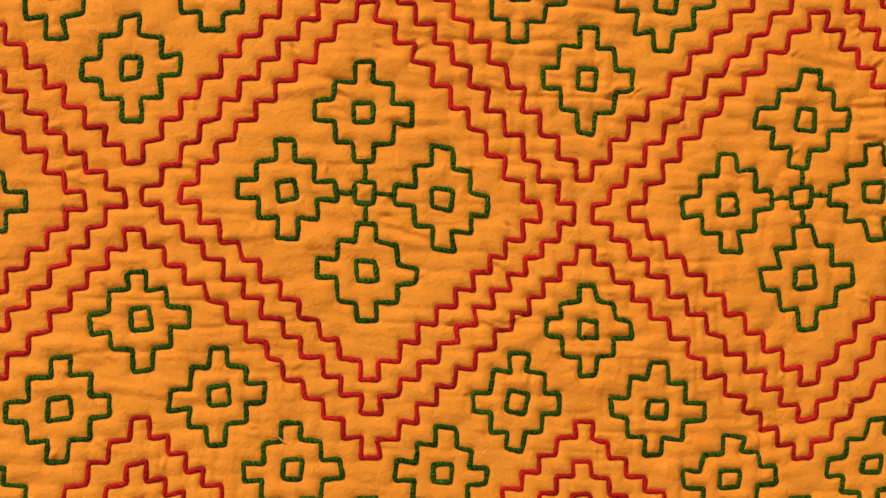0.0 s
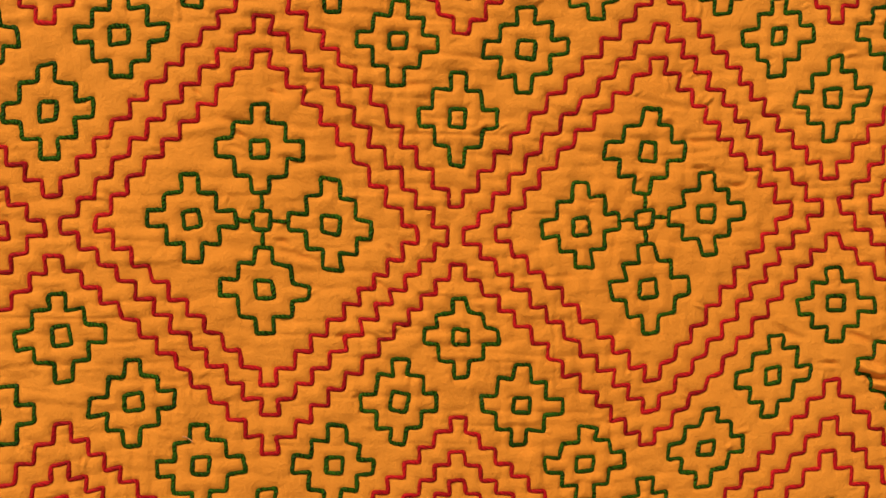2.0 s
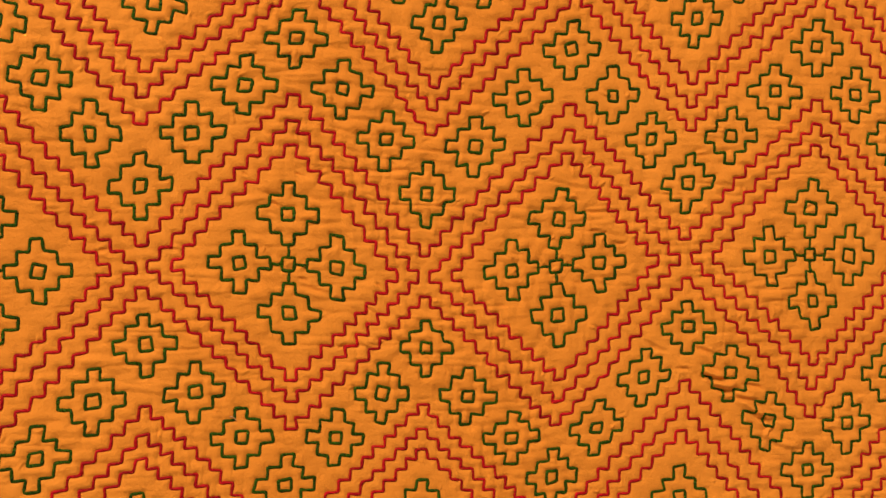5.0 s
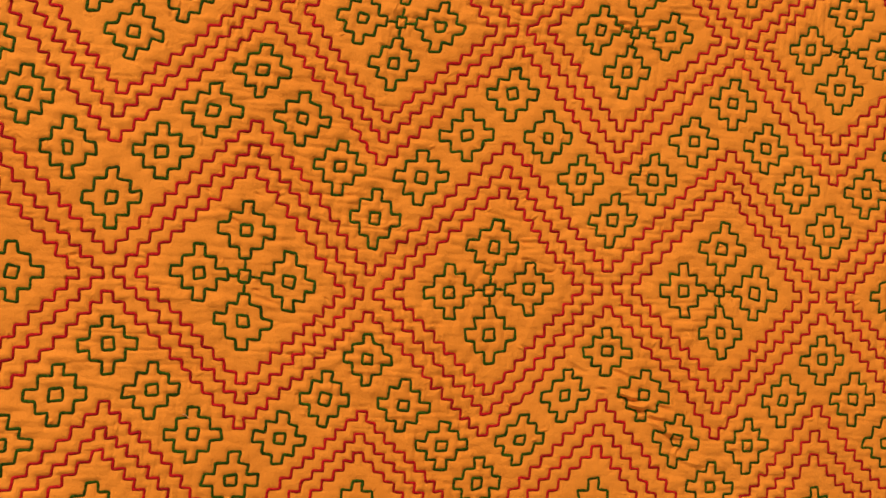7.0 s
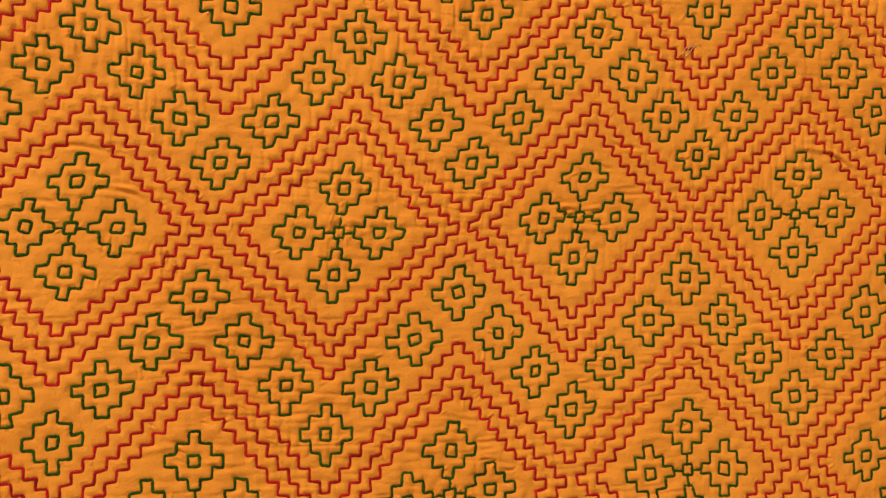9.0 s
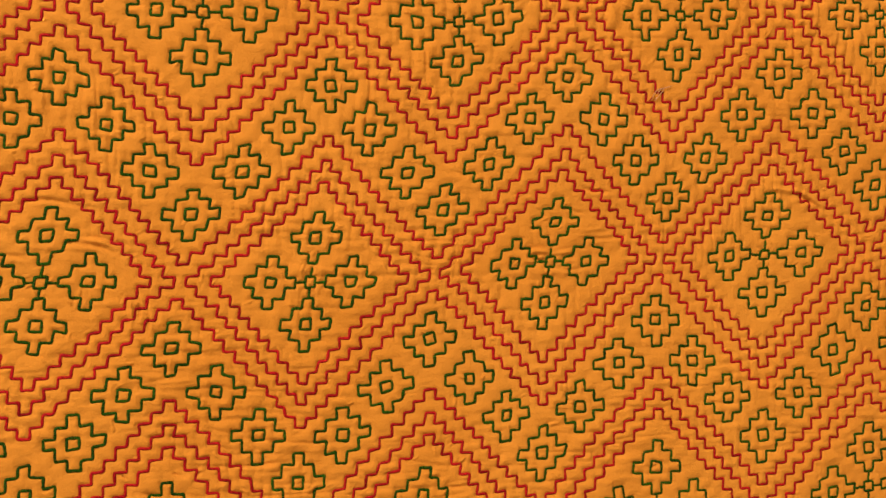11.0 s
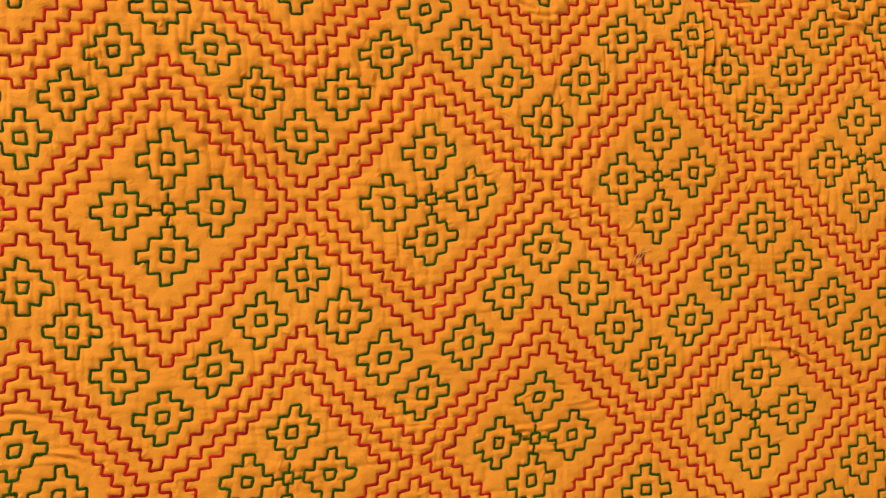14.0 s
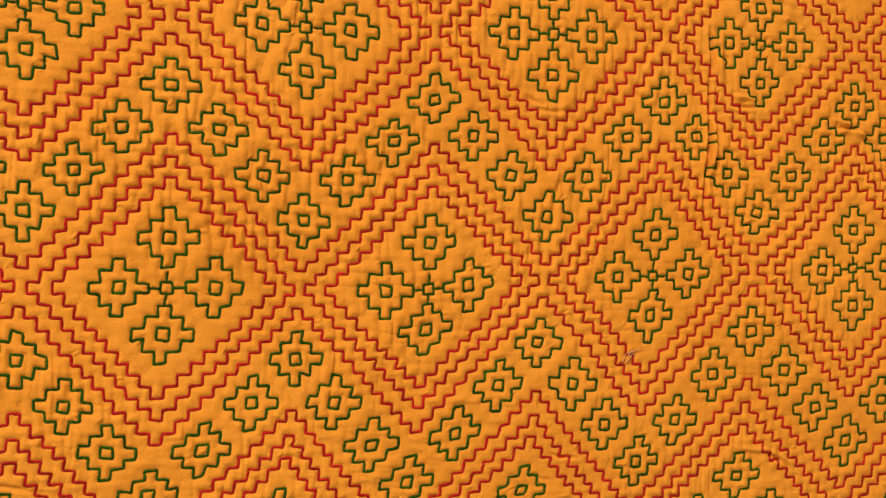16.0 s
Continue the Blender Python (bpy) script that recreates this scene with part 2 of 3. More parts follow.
NEAR_NW_U = [
    [10, 37, 18, 6, 7, -1, 6, -25, -5, -5],
    [11, 27, 28, 13, -25, 46, 32, -2, -3, 69],
    [11, 5, -12, -18, -90, 26, 24, -10, 15, -9],
    [1, -1, -38, -7, -27, 41, 9, -45, 15, 44],
    [5, -20, 9, -8, -12, 40, 38, -36, -1, 19],
    [6, -19, 1, -52, -2, 20, -2, -30, -28, 49],
    [0, -8, -19, -5, -22, 36, 20, 3, 54, -24],
    [3, -15, 9, -22, 13, -9, -12, -15, -23, 47],
    [1, -3, -18, 11, -22, 38, -18, -10, 29, -18],
    [1, -7, 0, -6, 11, -14, -2, -9, 2, 26],
]
NEAR_NW_V = [
    [-3, -48, -10, 6, -19, 14, 6, -4, 3, -14],
    [1, -8, -4, 52, -44, 8, 31, 23, -38, 19],
    [2, 7, -10, -6, -50, -29, 28, 12, 13, 2],
    [6, -19, 32, -77, 42, -79, -70, 11, -114, 29],
    [-16, 39, -103, 111, -68, 47, 0, -56, 72, -94],
    [15, -56, 81, -29, 131, 13, 11, -10, -14, 88],
    [-3, -3, -114, -31, -8, 53, -26, -12, 18, 68],
    [14, -55, 19, -64, 29, -25, -66, -30, -142, 31],
    [18, -45, 8, -15, -14, 9, -2, 10, -38, 45],
    [0, -11, -28, 1, 16, 8, -24, -28, 17, -14],
]
NEAR_NE_U = [
    [4, -24, 61, 36, -27, -1, -28, 22, 11, -15],
    [16, 90, -26, 36, -16, 13, 23, 28, -34, 12],
    [35, -58, 51, -39, 7, -21, 39, 22, 7, 10],
    [28, -8, -3, 18, -26, -5, 21, 2, 10, -5],
    [-15, -9, 19, -42, 45, -119, 86, 19, -19, -10],
    [-14, -2, -27, 31, -37, 67, 20, -28, 58, 21],
    [41, 32, -2, 53, 29, -3, 14, 58, -38, -43],
    [-28, 3, 34, 18, 11, 27, -13, 48, 14, 13],
    [6, 16, 20, 58, -1, 25, -14, 69, 31, -4],
    [0, -9, 16, 22, 23, 13, 64, 67, 50, 73],
]
NEAR_NE_V = [
    [-24, -43, -16, -5, 40, -41, -51, 56, 20, 9],
    [31, 29, -32, 17, -44, 36, -11, -16, 42, -3],
    [46, 44, -38, -96, 55, 15, 2, -42, -56, 8],
    [-63, 12, -35, 19, -42, 12, -12, -9, 76, 19],
    [110, -93, 9, -102, -14, 10, -12, -10, -10, 59],
    [3, -7, -44, 30, 36, -32, -41, 63, 73, 40],
    [30, -22, -12, 23, 10, 59, -9, 17, 51, 33],
    [-35, -46, -69, -43, 28, -92, 43, -1, -1, 59],
    [-7, 11, -10, 94, -18, 56, -35, 32, 31, 15],
    [5, -10, 39, 27, 71, -1, 19, 19, 11, 29],
]
DRIFT = np.stack([DRIFT_U, DRIFT_V], -1) / 100.0
# a finer net of 5.5 stitches from (-24, -24), in four quarters of the cloth
FINE = np.stack([np.vstack([np.hstack([NEAR_SW_U, NEAR_SE_U]), np.hstack([NEAR_NW_U, NEAR_NE_U])]), np.vstack([np.hstack([NEAR_SW_V, NEAR_SE_V]), np.hstack([NEAR_NW_V, NEAR_NE_V])])], -1) / 100.0


def spline_weights(x):
    a = np.abs(x)
    return np.where(a < 1, 2 / 3 - a * a + a**3 / 2, np.where(a < 2, (2 - a) ** 3 / 6, 0))


def netted(p, table, start, spacing, edge):
    """The offset that a net of spline nodes gives at lattice points; edge: the rim nodes go on outwards."""
    u, v = (p[:, 0] - start[0]) / spacing, (p[:, 1] - start[1]) / spacing
    last = len(table) - 1
    if edge:
        u, v = np.clip(u, 0, last), np.clip(v, 0, last)
    iu, iv = np.floor(u).astype(int), np.floor(v).astype(int)
    out = np.zeros((len(p), 2))
    for a in range(-1, 3):
        for b in range(-1, 3):
            w = spline_weights(u - iu - a) * spline_weights(v - iv - b)
            if not edge:
                w = w * ((iu + a >= 0) & (iu + a <= last) & (iv + b >= 0) & (iv + b <= last))
            out += w[:, None] * table[np.clip(iv + b, 0, last), np.clip(iu + a, 0, last)]
    return out


def drifted(p):
    """Lattice points (n, 2) to places on the cloth, in stitches."""
    return p + netted(p, DRIFT, (-36, -36), 14, True) + netted(p, FINE, (-24, -24), 5.5, False)


rng = np.random.default_rng(7)
LO_U, HI_U, LO_V, HI_V = -42.0, 100.0, -45.0, 95.0  # edges of the quilt, in stitches


def staircase(n):
    """The vertices of one quarter of a stepped diamond, from the top cap to the side."""
    pts = [(0.5, n + 0.5)]
    for k in range(n):
        pts += [(0.5 + k, n - 0.5 - k), (1.5 + k, n - 0.5 - k)]
    return pts + [(n + 0.5, -0.5)]


def stepped_diamond(n):
    q = staircase(n)[:-1]
    right = q + [(x, -y) for x, y in reversed(q)]
    return right + [(-x, y) for x, y in reversed(right)]


def zigzag(row, side):
    """The outer line along a row of medallions: a cap over each, a notch between."""
    half = staircase(13)[:24]
    first = -48 if row % 2 == 0 else -60
    pts = []
    for cx in range(first, 121, PITCH):
        pts += [(cx - x, side * y) for x, y in reversed(half)] + [(cx + x, side * y) for x, y in half]
    return [(x, y + side * 0.25 + ROW * row) for x, y in pts if LO_U + 2 < x < HI_U - 2]


def worked(pts, closed, wobble=0.05, shift=0.02, turn=0.0):
    """The stitched corners of a line: the lattice drawn by hand."""
    p = np.array(pts, float)
    c = p.mean(0)
    if shift:
        a = rng.normal(0, turn)
        d = p - c
        p = c + np.stack([d[:, 0] * math.cos(a) - d[:, 1] * math.sin(a), d[:, 0] * math.sin(a) + d[:, 1] * math.cos(a)], 1) + rng.normal(0, shift, 2)
    return drifted(p) + rng.normal(0, wobble, p.shape)


def rounded(p, closed, radius, steps):
    """Points along a line with rounded corners."""
    n = len(p)
    out = []
    for i in range(n):
        a, b, c = p[i - 1], p[i], p[(i + 1) % n]
        if not closed and i in (0, n - 1):
            out.append(b)
            if i == n - 1:
                break
        else:
            r = radius * rng.uniform(0.6, 1.5)
            r1, r2 = min(r, 0.45 * np.linalg.norm(b - a)), min(r, 0.45 * np.linalg.norm(c - b))
            s, e = b + (a - b) / np.linalg.norm(a - b) * r1, b + (c - b) / np.linalg.norm(c - b) * r2
            out += [s, 0.25 * s + 0.5 * b + 0.25 * e, e]
        e = out[-1]
        r3 = min(radius, 0.45 * np.linalg.norm(c - b))
        f = c + (b - c) / np.linalg.norm(c - b) * r3
        bow = rng.normal(0, 0.02) * np.array([-(f - e)[1], (f - e)[0]])
        for k in range(1, steps):
            w = k / steps
            out.append(e + (f - e) * w + bow * 4 * w * (1 - w))
    return np.array(out)


LINES = []  # (name, points in stitches, closed, colour)


def add_line(name, pts, closed, colour, **how):
    LINES.append((name, worked(pts, closed, **how), closed, colour))
    return len(LINES) - 1


MOTIF = stepped_diamond(2)
SQUARE = [(-0.5, 0.5), (0.5, 0.5), (0.5, -0.5), (-0.5, -0.5)]
motifs, links, reds = [], [], []
ROWS_OF_MEDALLIONS = range(-1, 4)


def add_motif(cx, cy):
    dx, dy = rng.normal(0, 0.025, 2)
    a = add_line("motif_outline", [(x + cx + dx, y + cy + dy) for x, y in MOTIF], True, "green", wobble=0.06, turn=0.02)
    b = add_line("centre_square", [(x + cx + dx, y + cy + dy) for x, y in SQUARE], True, "green", wobble=0.05, turn=0.06)
    motifs.append((a, b))


for row in ROWS_OF_MEDALLIONS:
    for side in (1, -1):
        reds.append(add_line("red_zigzag_line", zigzag(row, side), False, "red", shift=0))
    for cx in range(-24 if row % 2 == 0 else -12, 90, PITCH):
        cy = ROW * row
        for n in (9, 11):
            reds.append(add_line("red_diamond_line", [(x + cx, y + cy) for x, y in stepped_diamond(n)], True, "red", shift=0.02))
        for dx, dy in ((4, 0), (-4, 0), (0, 4), (0, -4)):
            add_motif(cx + dx, cy + dy + (0.3 if dy > 0 and row in (1, 2) else 0))
        group = [add_line("hub_square", [(x + cx, y + cy) for x, y in SQUARE], True, "green", wobble=0.05)]
        for dx, dy in ((1, 0), (-1, 0), (0, 1), (0, -1)):
            group.append(add_line("hub_link", [(cx + 0.5 * dx, cy + 0.5 * dy), (cx + dx, cy + dy), (cx + 1.5 * dx, cy + 1.5 * dy)], False, "green", wobble=0.04))
        links.append(group)
    if row < 3:
        first = -36 if row % 2 == 0 else -24
        for k, cx in enumerate(range(first, 97, 4)):
            step = [0, 1, 2, 3, 2, 1][k % 6]
            add_motif(cx, ROW * row + 6.5 + 4 * step)

# ---- relief of the cloth ----
STEP, COARSE = 0.1, 0.6  # net of the cloth in stitches, inside and at the rim


def net(lo, fine_lo, fine_hi, hi):
    a = np.linspace(lo, fine_lo, int((fine_lo - lo) / COARSE) + 1)[:-1]
    b = np.linspace(fine_lo, fine_hi, int((fine_hi - fine_lo) / STEP) + 1)
    c = np.linspace(fine_hi, hi, int((hi - fine_hi) / COARSE) + 1)[1:]
    return np.concatenate([a, b, c])


GU, GV = net(LO_U, -26.5, 80.0, HI_U), net(LO_V, -22.5, 82.5, HI_V)
depth = np.full((len(GV), len(GU)), 3.0)
for name, p, closed, colour in LINES:
    ends = np.roll(p, -1, 0) if closed else p[1:]
    for a, b in zip(p, ends):
        i0, i1 = np.searchsorted(GU, [min(a[0], b[0]) - 1.3, max(a[0], b[0]) + 1.3])
        j0, j1 = np.searchsorted(GV, [min(a[1], b[1]) - 1.3, max(a[1], b[1]) + 1.3])
        if i1 <= i0 or j1 <= j0:
            continue
        U, V = GU[None, i0:i1], GV[j0:j1, None]
        d = b - a
        t = np.clip(((U - a[0]) * d[0] + (V - a[1]) * d[1]) / (d @ d), 0, 1)
        dist = np.hypot(U - a[0] - t * d[0], V - a[1] - t * d[1])
        win = depth[j0:j1, i0:i1]
        np.minimum(win, dist, out=win)


pits = np.zeros_like(depth)  # where the needle goes down
for name, p, closed, colour in LINES:
    for q in p:
        i0, i1 = np.searchsorted(GU, [q[0] - 0.7, q[0] + 0.7])
        j0, j1 = np.searchsorted(GV, [q[1] - 0.7, q[1] + 0.7])
        d2 = (GU[None, i0:i1] - q[0]) ** 2 + (GV[j0:j1, None] - q[1]) ** 2
        np.maximum(pits[j0:j1, i0:i1], np.exp(-d2 / 0.06) * rng.uniform(0.2, 1.0), out=pits[j0:j1, i0:i1])


def cubic_matrix(x, spacing, offset):
    k = (x - x[0]) / spacing + 2 + offset
    n = int(k.max()) + 4
    return spline_weights(k[:, None] - np.arange(n)), n


def cloth_noise(su, sv):
    """Smooth noise over the cloth with features of su by sv stitches."""
    mu, nu = cubic_matrix(GU, su, rng.random())
    mv, nv = cubic_matrix(GV, sv, rng.random())
    h = mv @ rng.normal(0, 1, (nv, nu)) @ mu.T
    return h / h.std()


# wrinkles and folds: three places in stitches, height in millimetres, half width in stitches
CREASES = [
    ((54.9, 76.5), (55.2, 74.0), (55.3, 71.7), -3.4, 0.2),
    ((55.0, 71.4), (55.0, 69.5), (55.0, 67.5), -3.4, 0.2),
    ((55.1, 67.6), (55.1, 64.6), (54.8, 61.3), -4.2, 0.2),
    ((54.8, 61.6), (54.7, 59.9), (54.6, 57.6), -2.0, 0.2),
    ((55.7, 75.5), (56.1, 73.2), (56.2, 71.2), 2.6, 0.4),
    ((55.5, 67.4), (55.6, 64.6), (55.3, 61.5), 3.2, 0.24),
    ((46.5, 69.4), (47.2, 68.9), (48.1, 68.5), -1.2, 0.2),
    ((57.4, 69.8), (59.0, 69.7), (60.7, 69.8), 1.8, 0.24),
    ((57.6, 68.8), (59.1, 68.7), (60.6, 68.8), -1.8, 0.2),
    ((70.1, 67.2), (71.5, 67.4), (73.0, 67.2), -2.2, 0.2),
    ((69.6, 68.1), (70.8, 68.0), (71.6, 67.5), 1.6, 0.24),
    ((72.8, 67.3), (73.5, 66.7), (74.3, 66.5), 2.0, 0.22),
    ((34.7, 68.2), (36.0, 67.6), (36.9, 67.4), -1.2, 0.2),
    ((36.3, 67.0), (37.8, 66.7), (39.6, 67.0), -1.2, 0.2),
    ((58.8, 33.6), (61.4, 33.6), (63.2, 33.2), 1.6, 0.26),
    ((62.0, 33.4), (64.0, 32.5), (65.3, 31.8), -2.0, 0.2),
    ((-10.2, 27.3), (-7.5, 27.9), (-4.6, 27.4), -1.0, 0.24),
]
# the crumpled corner between two medallions of the lower row
CRUMPLED = [
    ((35.7, -7.3), (36.8, -7.6), (37.6, -8.1), -1.6, 0.2),
    ((30.9, -6.3), (31.7, -7.2), (33.1, -7.6), -1.2, 0.22),
    ((34.2, -9.2), (34.8, -9.2), (35.4, -9.3), -1.6, 0.16),
    ((36.7, -9.2), (37.6, -9.7), (38.7, -9.8), 2.4, 0.24),
    ((36.7, -9.7), (37.6, -10.1), (38.9, -10.3), -2.4, 0.18),
    ((37.7, -10.2), (38.9, -10.7), (39.9, -10.4), 2.4, 0.24),
    ((37.9, -10.9), (39.0, -11.3), (40.2, -11.1), -2.0, 0.18),
    ((39.8, -11.7), (40.8, -12.0), (42.0, -12.1), -2.2, 0.2),
    ((40.6, -10.6), (41.6, -10.8), (42.6, -11.0), -1.8, 0.2),
    ((41.0, -12.4), (42.5, -13.2), (44.0, -13.5), 2.2, 0.22),
    ((41.4, -13.3), (42.8, -14.0), (43.8, -14.2), -1.8, 0.18),
    ((43.0, -15.4), (43.3, -14.9), (43.7, -14.5), 1.6, 0.16),
    ((43.2, -15.3), (44.8, -16.1), (46.1, -16.4), 1.6, 0.22),
]
# fine wrinkles round the medallions, of the lower rows and of the upper
WRINKLES = [
    ((-3.5, 5.5), (-2.7, 5.3), (-1.6, 5.3), -1.3, 0.22),
    ((-6.1, 4.5), (-4.5, 4.7), (-3.1, 5.0), 1, 0.26),
    ((-2.4, 4.7), (-2.1, 4.5), (-1.8, 4.3), -1.6, 0.11),
    ((0.7, 5.1), (1.6, 4.9), (2.5, 4.8), -0.8, 0.2),
    ((-4.8, 7.0), (-4.6, 6.9), (-4.4, 6.7), -1.5, 0.1),
    ((-0.4, 7.1), (-0.2, 7.0), (0.1, 6.9), -1.2, 0.1),
    ((-2.8, 3.7), (-2.2, 3.7), (-1.6, 3.4), -0.9, 0.16),
    ((21.2, 7.3), (23.1, 6.9), (25.1, 6.6), -1.2, 0.2),
    ((21.7, 7.1), (22.8, 6.9), (23.9, 6.7), 1, 0.22),
    ((24.9, 4.6), (26.0, 4.6), (27.0, 4.7), -1.4, 0.18),
    ((27.8, 2.0), (28.3, 1.9), (28.8, 2.0), -1.5, 0.14),
    ((25.5, 3.0), (25.9, 3.0), (26.4, 3.0), -1.2, 0.12),
    ((22.3, 6.0), (23.5, 6.0), (23.9, 6.1), 0.8, 0.2),
    ((0.1, -1.7), (0.5, -1.8), (0.9, -2.0), -1.3, 0.14),
    ((0.6, -2.4), (1.7, -2.7), (2.8, -3.0), -1.3, 0.18),
    ((6.6, -1.9), (6.8, -2.1), (7.1, -2.4), -1.5, 0.12),
    ((6.0, -4.1), (6.3, -4.3), (6.6, -4.6), -1.3, 0.12),
    ((3.5, -7.4), (3.8, -7.4), (4.1, -7.2), -1.2, 0.14),
    ((-16.0, 0.3), (-15.7, 0.3), (-15.2, 0.4), -1.5, 0.16),
    ((-16.7, 0.1), (-16.3, -0.5), (-15.9, -1.2), -1.2, 0.14),
    ((-16.7, 0.2), (-16.2, -0.5), (-15.8, -1.2), 0.9, 0.16),
    ((-16.1, -1.6), (-16.0, -1.9), (-15.8, -2.1), -1.4, 0.12),
    ((-16.9, 2.5), (-16.6, 2.5), (-16.3, 2.6), 1, 0.14),
]
ARCS = [
    ((-13.3, 30.9), (-11.0, 31.2), (-7.9, 30.5), -1.3, 0.2),
    ((-9.6, 27.8), (-7.2, 27.7), (-5.7, 27.1), 1.4, 0.22),
    ((-9.6, 27.4), (-7.2, 27.3), (-5.8, 26.7), -0.9, 0.2),
    ((-3.5, 22.4), (-3.4, 21.6), (-3.5, 20.7), -1.3, 0.14),
    ((-2.7, 21.5), (-2.6, 20.6), (-2.7, 19.7), -1.3, 0.14),
    ((-4.2, 22.6), (-4.1, 21.3), (-4.1, 20.0), 1.1, 0.16),
    ((-14.6, 26.3), (-13.8, 26.3), (-12.9, 26.1), -1, 0.2),
    ((-9.0, 23.7), (-8.9, 22.8), (-9.0, 22.0), -0.9, 0.18),
    ((32.9, 27.0), (33.9, 27.1), (35.1, 27.0), 1.6, 0.2),
    ((33.0, 26.4), (33.9, 26.3), (34.8, 26.3), -1.5, 0.14),
    ((35.9, 26.9), (36.7, 27.0), (37.6, 27.1), 1.3, 0.18),
    ((38.4, 28.3), (40.6, 28.4), (42.9, 28.5), -0.9, 0.18),
    ((38.3, 29.1), (39.6, 29.2), (41.2, 29.4), 0.8, 0.2),
    ((35.9, 25.5), (37.2, 25.3), (38.5, 25.4), -1, 0.16),
    ((38.4, 33.5), (40.0, 33.1), (41.8, 33.0), -1.2, 0.16),
    ((36.6, 31.7), (37.6, 31.1), (38.8, 30.9), -0.8, 0.16),
]
MM = 0.001
puff = 0.5 * (1 - np.exp(-((depth / 0.15) ** 2))) + 0.5 * (1 - np.exp(-((depth / 0.45) ** 1.6)))
# the padding is fuller towards the far side
fuller = 1 + 0.55 * np.clip((GV[:, None] - 22) / 30, 0, 1) + 0.4 * np.clip((GU[None] - 28) / 32, 0, 1)
relief = PUFF * MM * fuller * puff * (1 + 0.12 * np.clip(cloth_noise(1.6, 1.3), -2, 2))
relief += PUFF * 0.1 * MM * np.clip(depth, 0, 1.6)


def crinkled(su, sv):
    """Narrow creases: sharp valleys between soft rolls."""
    n = cloth_noise(su, sv)
    return np.minimum(np.abs(n), 1.2)


patch = np.clip(cloth_noise(7, 6) * 0.6 + 0.7 + 0.5 * np.clip((22 - GV[:, None]) / 15, 0, 1), 0.15, 2.0)
cross = np.clip(cloth_noise(6, 7) * 0.6 + 0.45 + 0.5 * np.clip((GV[:, None] - 15) / 25, 0, 1), 0.1, 1.9)
high = np.clip((GV[:, None] - 20) / 20, 0, 1)  # the wrinkles turn from cross to lengthwise
relief += RIPPLE * MM * (0.35 + 0.65 * puff) * ((1 - 0.45 * high) * patch * (0.75 * crinkled(3.8, 0.55) + 0.4 * crinkled(1.7, 0.5)) + (0.7 + 0.9 * high) * cross * crinkled(0.62, 3.2))
relief -= PIT * MM * pits
ribs = np.clip(cloth_noise(9, 8) * 0.5 + 0.8, 0.2, 1.6)  # low even ribs across the cloth
relief += 0.07 * MM * cloth_noise(0.45, 0.36) * puff + 0.08 * MM * crinkled(0.9, 0.8) * puff + 0.14 * MM * puff * ribs * cloth_noise(5.5, 0.42)
relief += SWELL * MM * cloth_noise(8, 4) + 0.3 * MM * cloth_noise(26, 22)


def add_crease(a, b, c, height, half):
    """A fold raised along a bent line."""
    ctrl = 2 * b - 0.5 * (a + c)
    ts = np.linspace(0, 1, 9 if half < 0.16 else 12 + int(np.linalg.norm(c - a) / 0.07))[:, None]
    pts = (1 - ts) ** 2 * a + 2 * ts * (1 - ts) * ctrl + ts**2 * c
    m = 4 * half + 0.3
    i0, i1 = np.searchsorted(GU, [pts[:, 0].min() - m, pts[:, 0].max() + m])
    j0, j1 = np.searchsorted(GV, [pts[:, 1].min() - m, pts[:, 1].max() + m])
    if i1 <= i0 or j1 <= j0:
        return
    dd = np.hypot(GU[None, i0:i1, None] - pts[:, 0], GV[j0:j1, None, None] - pts[:, 1])
    k, d = dd.argmin(-1), dd.min(-1)
    along = np.sin(np.pi * np.clip(ts[k, 0], 0.04, 0.96)) ** 0.6
    relief[j0:j1, i0:i1] += height * MM * along * (np.exp(-((d / half) ** 2)) - 0.35 * np.exp(-(((d - 2 * half) / half) ** 2)))


for a, b, c, height, half in CREASES + CRUMPLED + WRINKLES + ARCS:
    add_crease(np.array(a), np.array(b), np.array(c), height, half)
# small puckers that run out from the needle holes
holes = np.concatenate([p for name, p, closed, colour in LINES])
for q in holes[rng.permutation(len(holes))[:2200]]:
    angle, size = rng.choice([0.6, 2.4, 0.0, 1.57, 2.2]) + rng.normal(0, 0.3), rng.uniform(0.35, 1.0)
    way = np.array([math.cos(angle), math.sin(angle)]) * size
    mid = q + rng.normal(0, 0.25, 2)
    add_crease(mid - way / 2, mid + rng.normal(0, 0.06, 2), mid + way / 2, PUCKER * rng.uniform(0.2, 1.0) * 0.75, rng.uniform(0.08, 0.14))


def height_at(p):
    """Height of the cloth at places (n, 2) in stitches."""
    i = np.clip(np.searchsorted(GU, p[:, 0]) - 1, 0, len(GU) - 2)
    j = np.clip(np.searchsorted(GV, p[:, 1]) - 1, 0, len(GV) - 2)
    a = np.clip((p[:, 0] - GU[i]) / (GU[i + 1] - GU[i]), 0, 1)
    b = np.clip((p[:, 1] - GV[j]) / (GV[j + 1] - GV[j]), 0, 1)
    return (relief[j, i] * (1 - a) + relief[j, i + 1] * a) * (1 - b) + (relief[j + 1, i] * (1 - a) + relief[j + 1, i + 1] * a) * b


# on the whole the stitched lines lie at the height TOP
relief -= height_at(holes).mean()

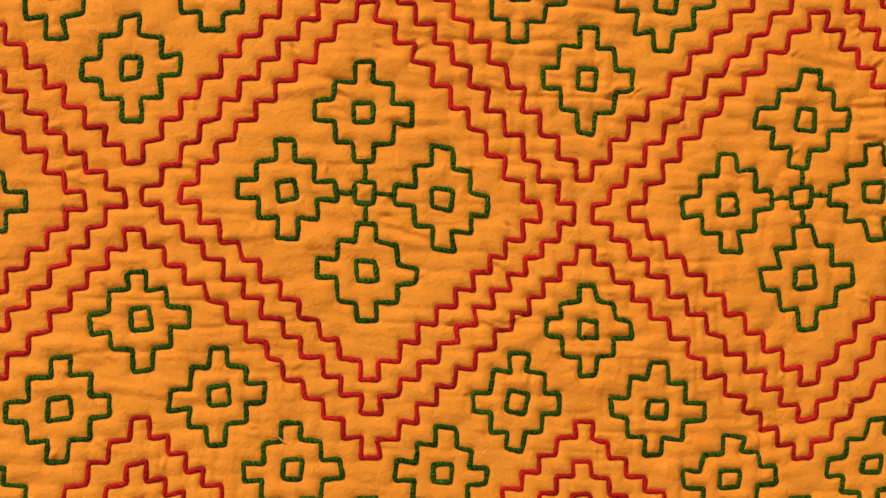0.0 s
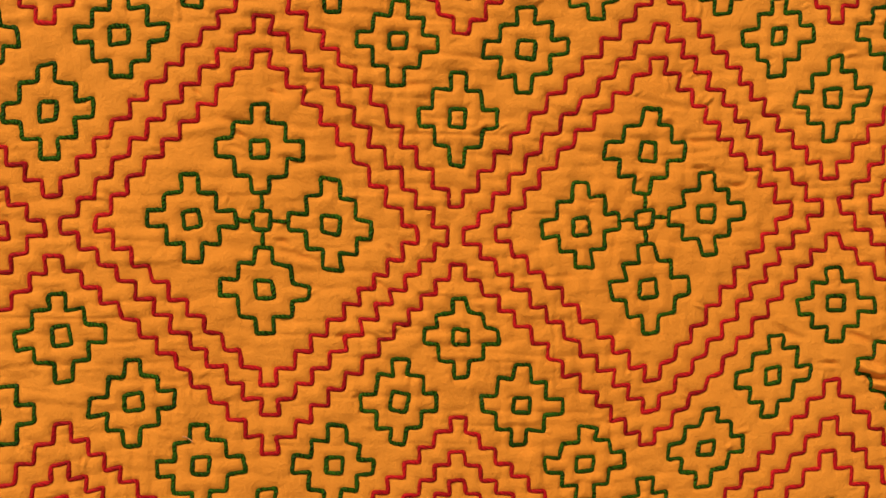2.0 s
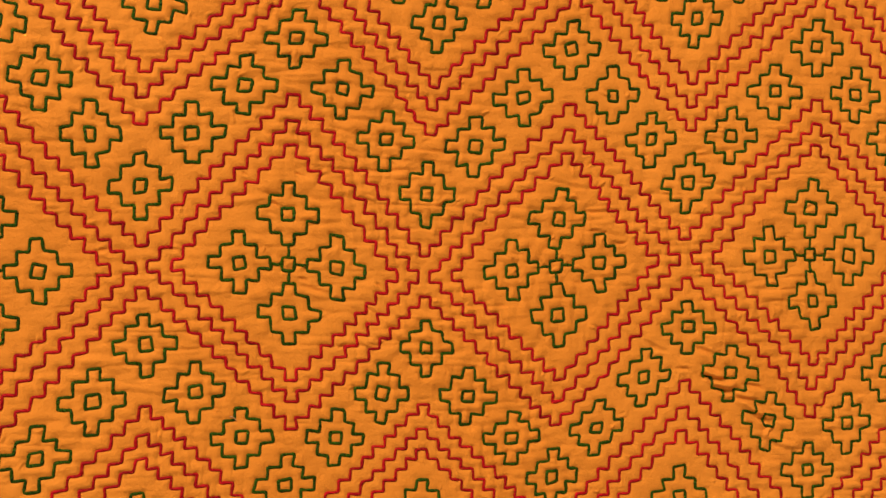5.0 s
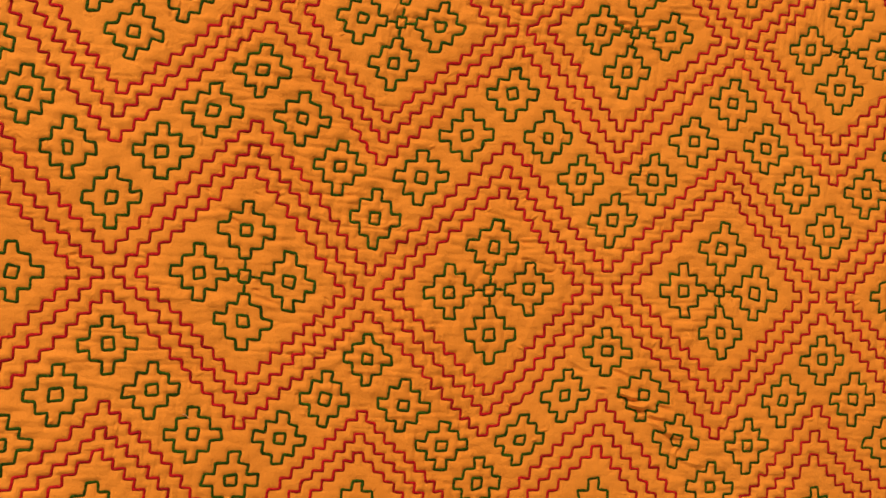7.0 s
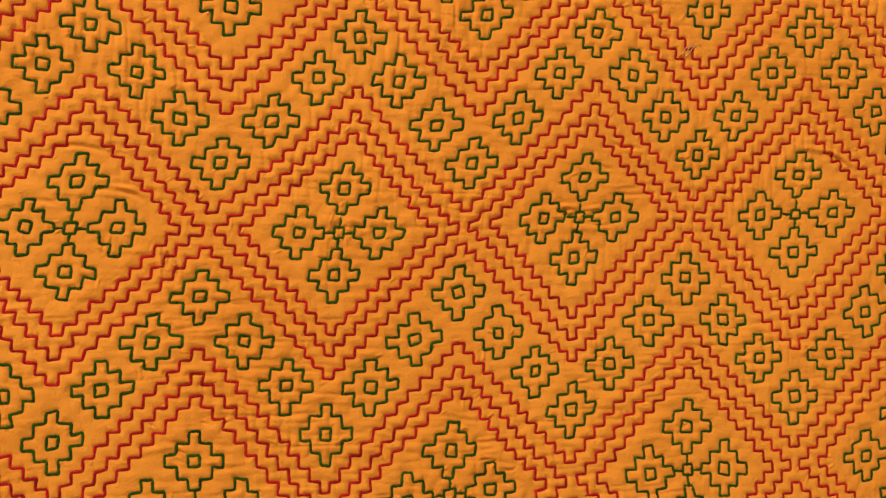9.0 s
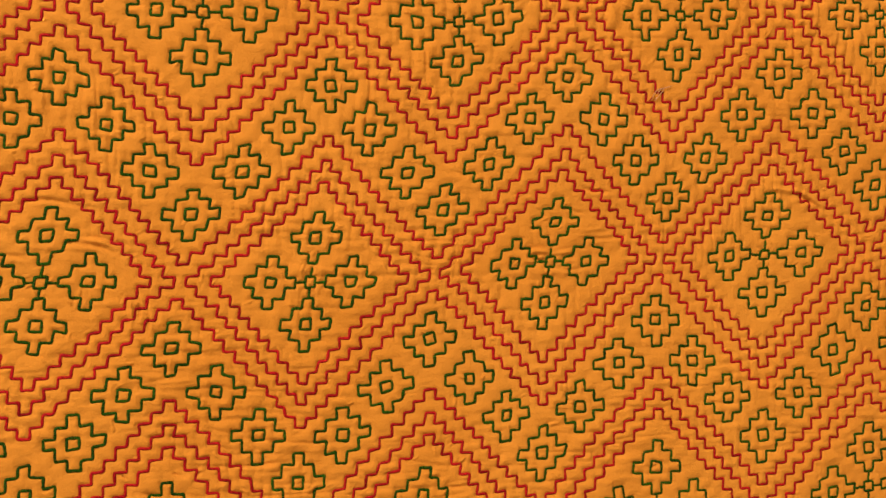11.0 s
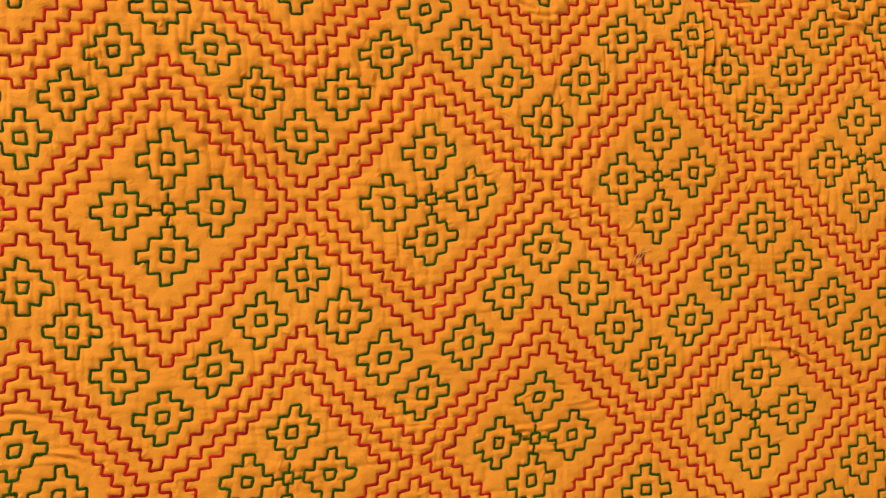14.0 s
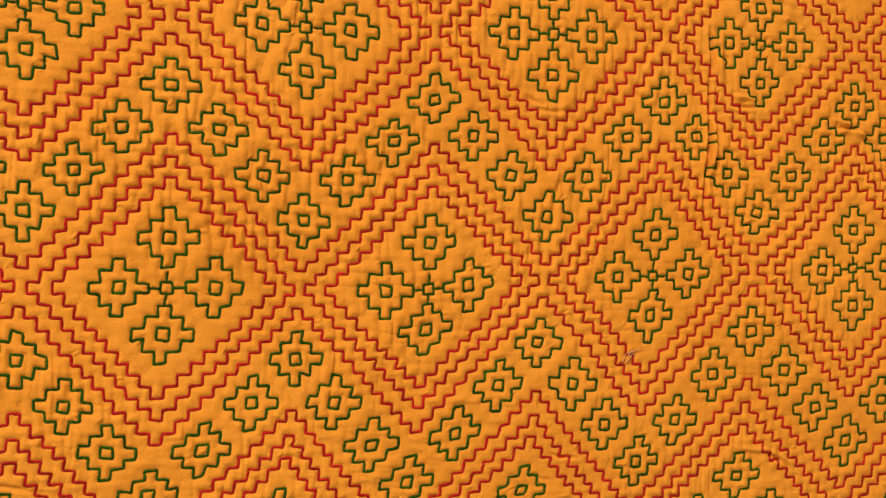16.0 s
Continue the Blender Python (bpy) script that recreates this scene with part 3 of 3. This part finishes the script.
# ---- the quilt as an object ----
quilt = tagged(new("quilt"), "saffron cotton quilt with red and green stitching, spread on floor", "quilt")
quilt.location = ((LO_U + HI_U) / 2 * CELL, (LO_V + HI_V) / 2 * CELL, 0)
BASE = np.array([quilt.location.x, quilt.location.y, 0.0])
nu, nv = len(GU), len(GV)
gx, gy = np.meshgrid(GU * CELL, GV * CELL)
edge = np.minimum(np.minimum(gx - gx.min(), gx.max() - gx), np.minimum(gy - gy.min(), gy.max() - gy))
roll = np.sqrt(np.clip(1 - (1 - np.clip(edge / 0.012, 0, 1)) ** 2, 0, 1))
gz = 0.002 + (TOP - 0.002 + relief) * roll
top = np.stack([gx, gy, gz], -1).reshape(-1, 3) - BASE
idx = np.arange(nu * nv).reshape(nv, nu)
quads = np.stack([idx[:-1, :-1], idx[:-1, 1:], idx[1:, 1:], idx[1:, :-1]], -1).reshape(-1, 4)
part_mesh("cover", mesh_from("cover", top, quads), COTTON, quilt, "saffron orange quilted cotton, puckered along the stitching")
bm = bmesh.new()
box(bm, (gx.min() + 0.004 - BASE[0], gy.min() + 0.004 - BASE[1], 0.0), (gx.max() - 0.004 - BASE[0], gy.max() - 0.004 - BASE[1], 0.0018))
part("backing", bm, COTTON, quilt)


def thread(p, closed, radius, sides, twist, turns, sink, lift=0.0):
    """A twisted thread along places (n, 2) in stitches, lying on the cloth: vertices and faces."""
    n = len(p)
    z = height_at(p) + TOP + radius * sink + lift
    q = np.column_stack([p * CELL, z])
    if closed:
        tan = np.roll(q, -1, 0) - np.roll(q, 1, 0)
    else:
        tan = np.gradient(q, axis=0)
    tan /= np.linalg.norm(tan, axis=1, keepdims=True) + 1e-12
    side = np.cross(tan, (0, 0, 1.0))
    side /= np.linalg.norm(side, axis=1, keepdims=True) + 1e-12
    up = np.cross(side, tan)
    run = np.concatenate([[0], np.cumsum(np.linalg.norm(np.diff(p, axis=0), axis=1))])
    if closed:
        total = run[-1] + np.linalg.norm(p[0] - p[-1])
        turns = round(turns * total) / total
    th = np.arange(sides) / sides * 2 * math.pi
    fat = radius * (1 + 0.1 * np.sin(run * 6.3 + rng.random() * 6) + 0.1 * np.sin(run * 1.7 + rng.random() * 6) + rng.normal(0, 0.04, n))
    if not closed:
        fat[0] *= 0.4
        fat[-1] *= 0.4
    r = fat[:, None] * (1 + twist * np.cos(2 * (th[None] - math.pi * turns * run[:, None])))
    ring = q[:, None] + side[:, None] * (np.cos(th) * r)[..., None] + up[:, None] * (np.sin(th) * r * 0.8)[..., None]
    i = np.arange(n if closed else n - 1)[:, None]
    k = np.arange(sides)[None]
    j, l = (i + 1) % n, (k + 1) % sides
    faces = np.stack(np.broadcast_arrays(i * sides + k, i * sides + l, j * sides + l, j * sides + k), -1).reshape(-1, 4)
    ru = np.append(run, total) if closed else run
    around = np.broadcast_to(k / sides, (len(i), sides))
    a0, a1 = np.broadcast_to(ru[i], around.shape), np.broadcast_to(ru[i + 1], around.shape)
    uvs = np.stack([np.stack([a0, around], -1), np.stack([a0, around + 1 / sides], -1), np.stack([a1, around + 1 / sides], -1), np.stack([a1, around], -1)], 2)
    return ring.reshape(-1, 3) - BASE, faces, uvs.reshape(-1, 2)


def stitched(index, parent, name="", label=""):
    title, p, closed, colour = LINES[index]
    if colour == "red":
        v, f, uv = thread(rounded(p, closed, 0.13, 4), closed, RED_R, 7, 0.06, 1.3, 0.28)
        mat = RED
    else:
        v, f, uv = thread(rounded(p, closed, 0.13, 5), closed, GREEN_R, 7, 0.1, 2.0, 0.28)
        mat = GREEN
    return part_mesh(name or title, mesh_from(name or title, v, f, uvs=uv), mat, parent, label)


for i in reds:
    stitched(i, quilt, label="dull red stitched thread")
for a, b in motifs:
    outline = stitched(a, quilt, "stepped_motif", "green twisted thread")
    stitched(b, outline)
for group in links:
    hub = stitched(group[0], quilt, label="green twisted thread")
    for i in group[1:]:
        stitched(i, hub)

# loose thread ends
LOOSE = [
    ([(45.8, 42.3), (46.1, 42.9), (46.6, 43.4), (46.9, 43.5)], PALE),
    ([(46.2, 42.3), (46.8, 42.9), (47.3, 43.4), (47.0, 43.6), (46.5, 42.9)], PALE),
    ([(46.7, 43.3), (47.4, 43.6), (48.1, 43.8)], PALE),
    ([(45.6, 42.2), (46.0, 42.7)], RED),
    ([(-5.3, -13.2), (-5.0, -13.3), (-4.7, -13.6)], PALE),
]
for ends, mat in LOOSE:
    p = rounded(np.array(ends, float), False, 0.3, 5)
    v, f, uv = thread(p, False, 0.00035, 6, 0.1, 1.0, 0.5, 0.0012)
    part_mesh("loose_thread", mesh_from("loose_thread", v, f, uvs=uv), mat, quilt, "loose thread end")
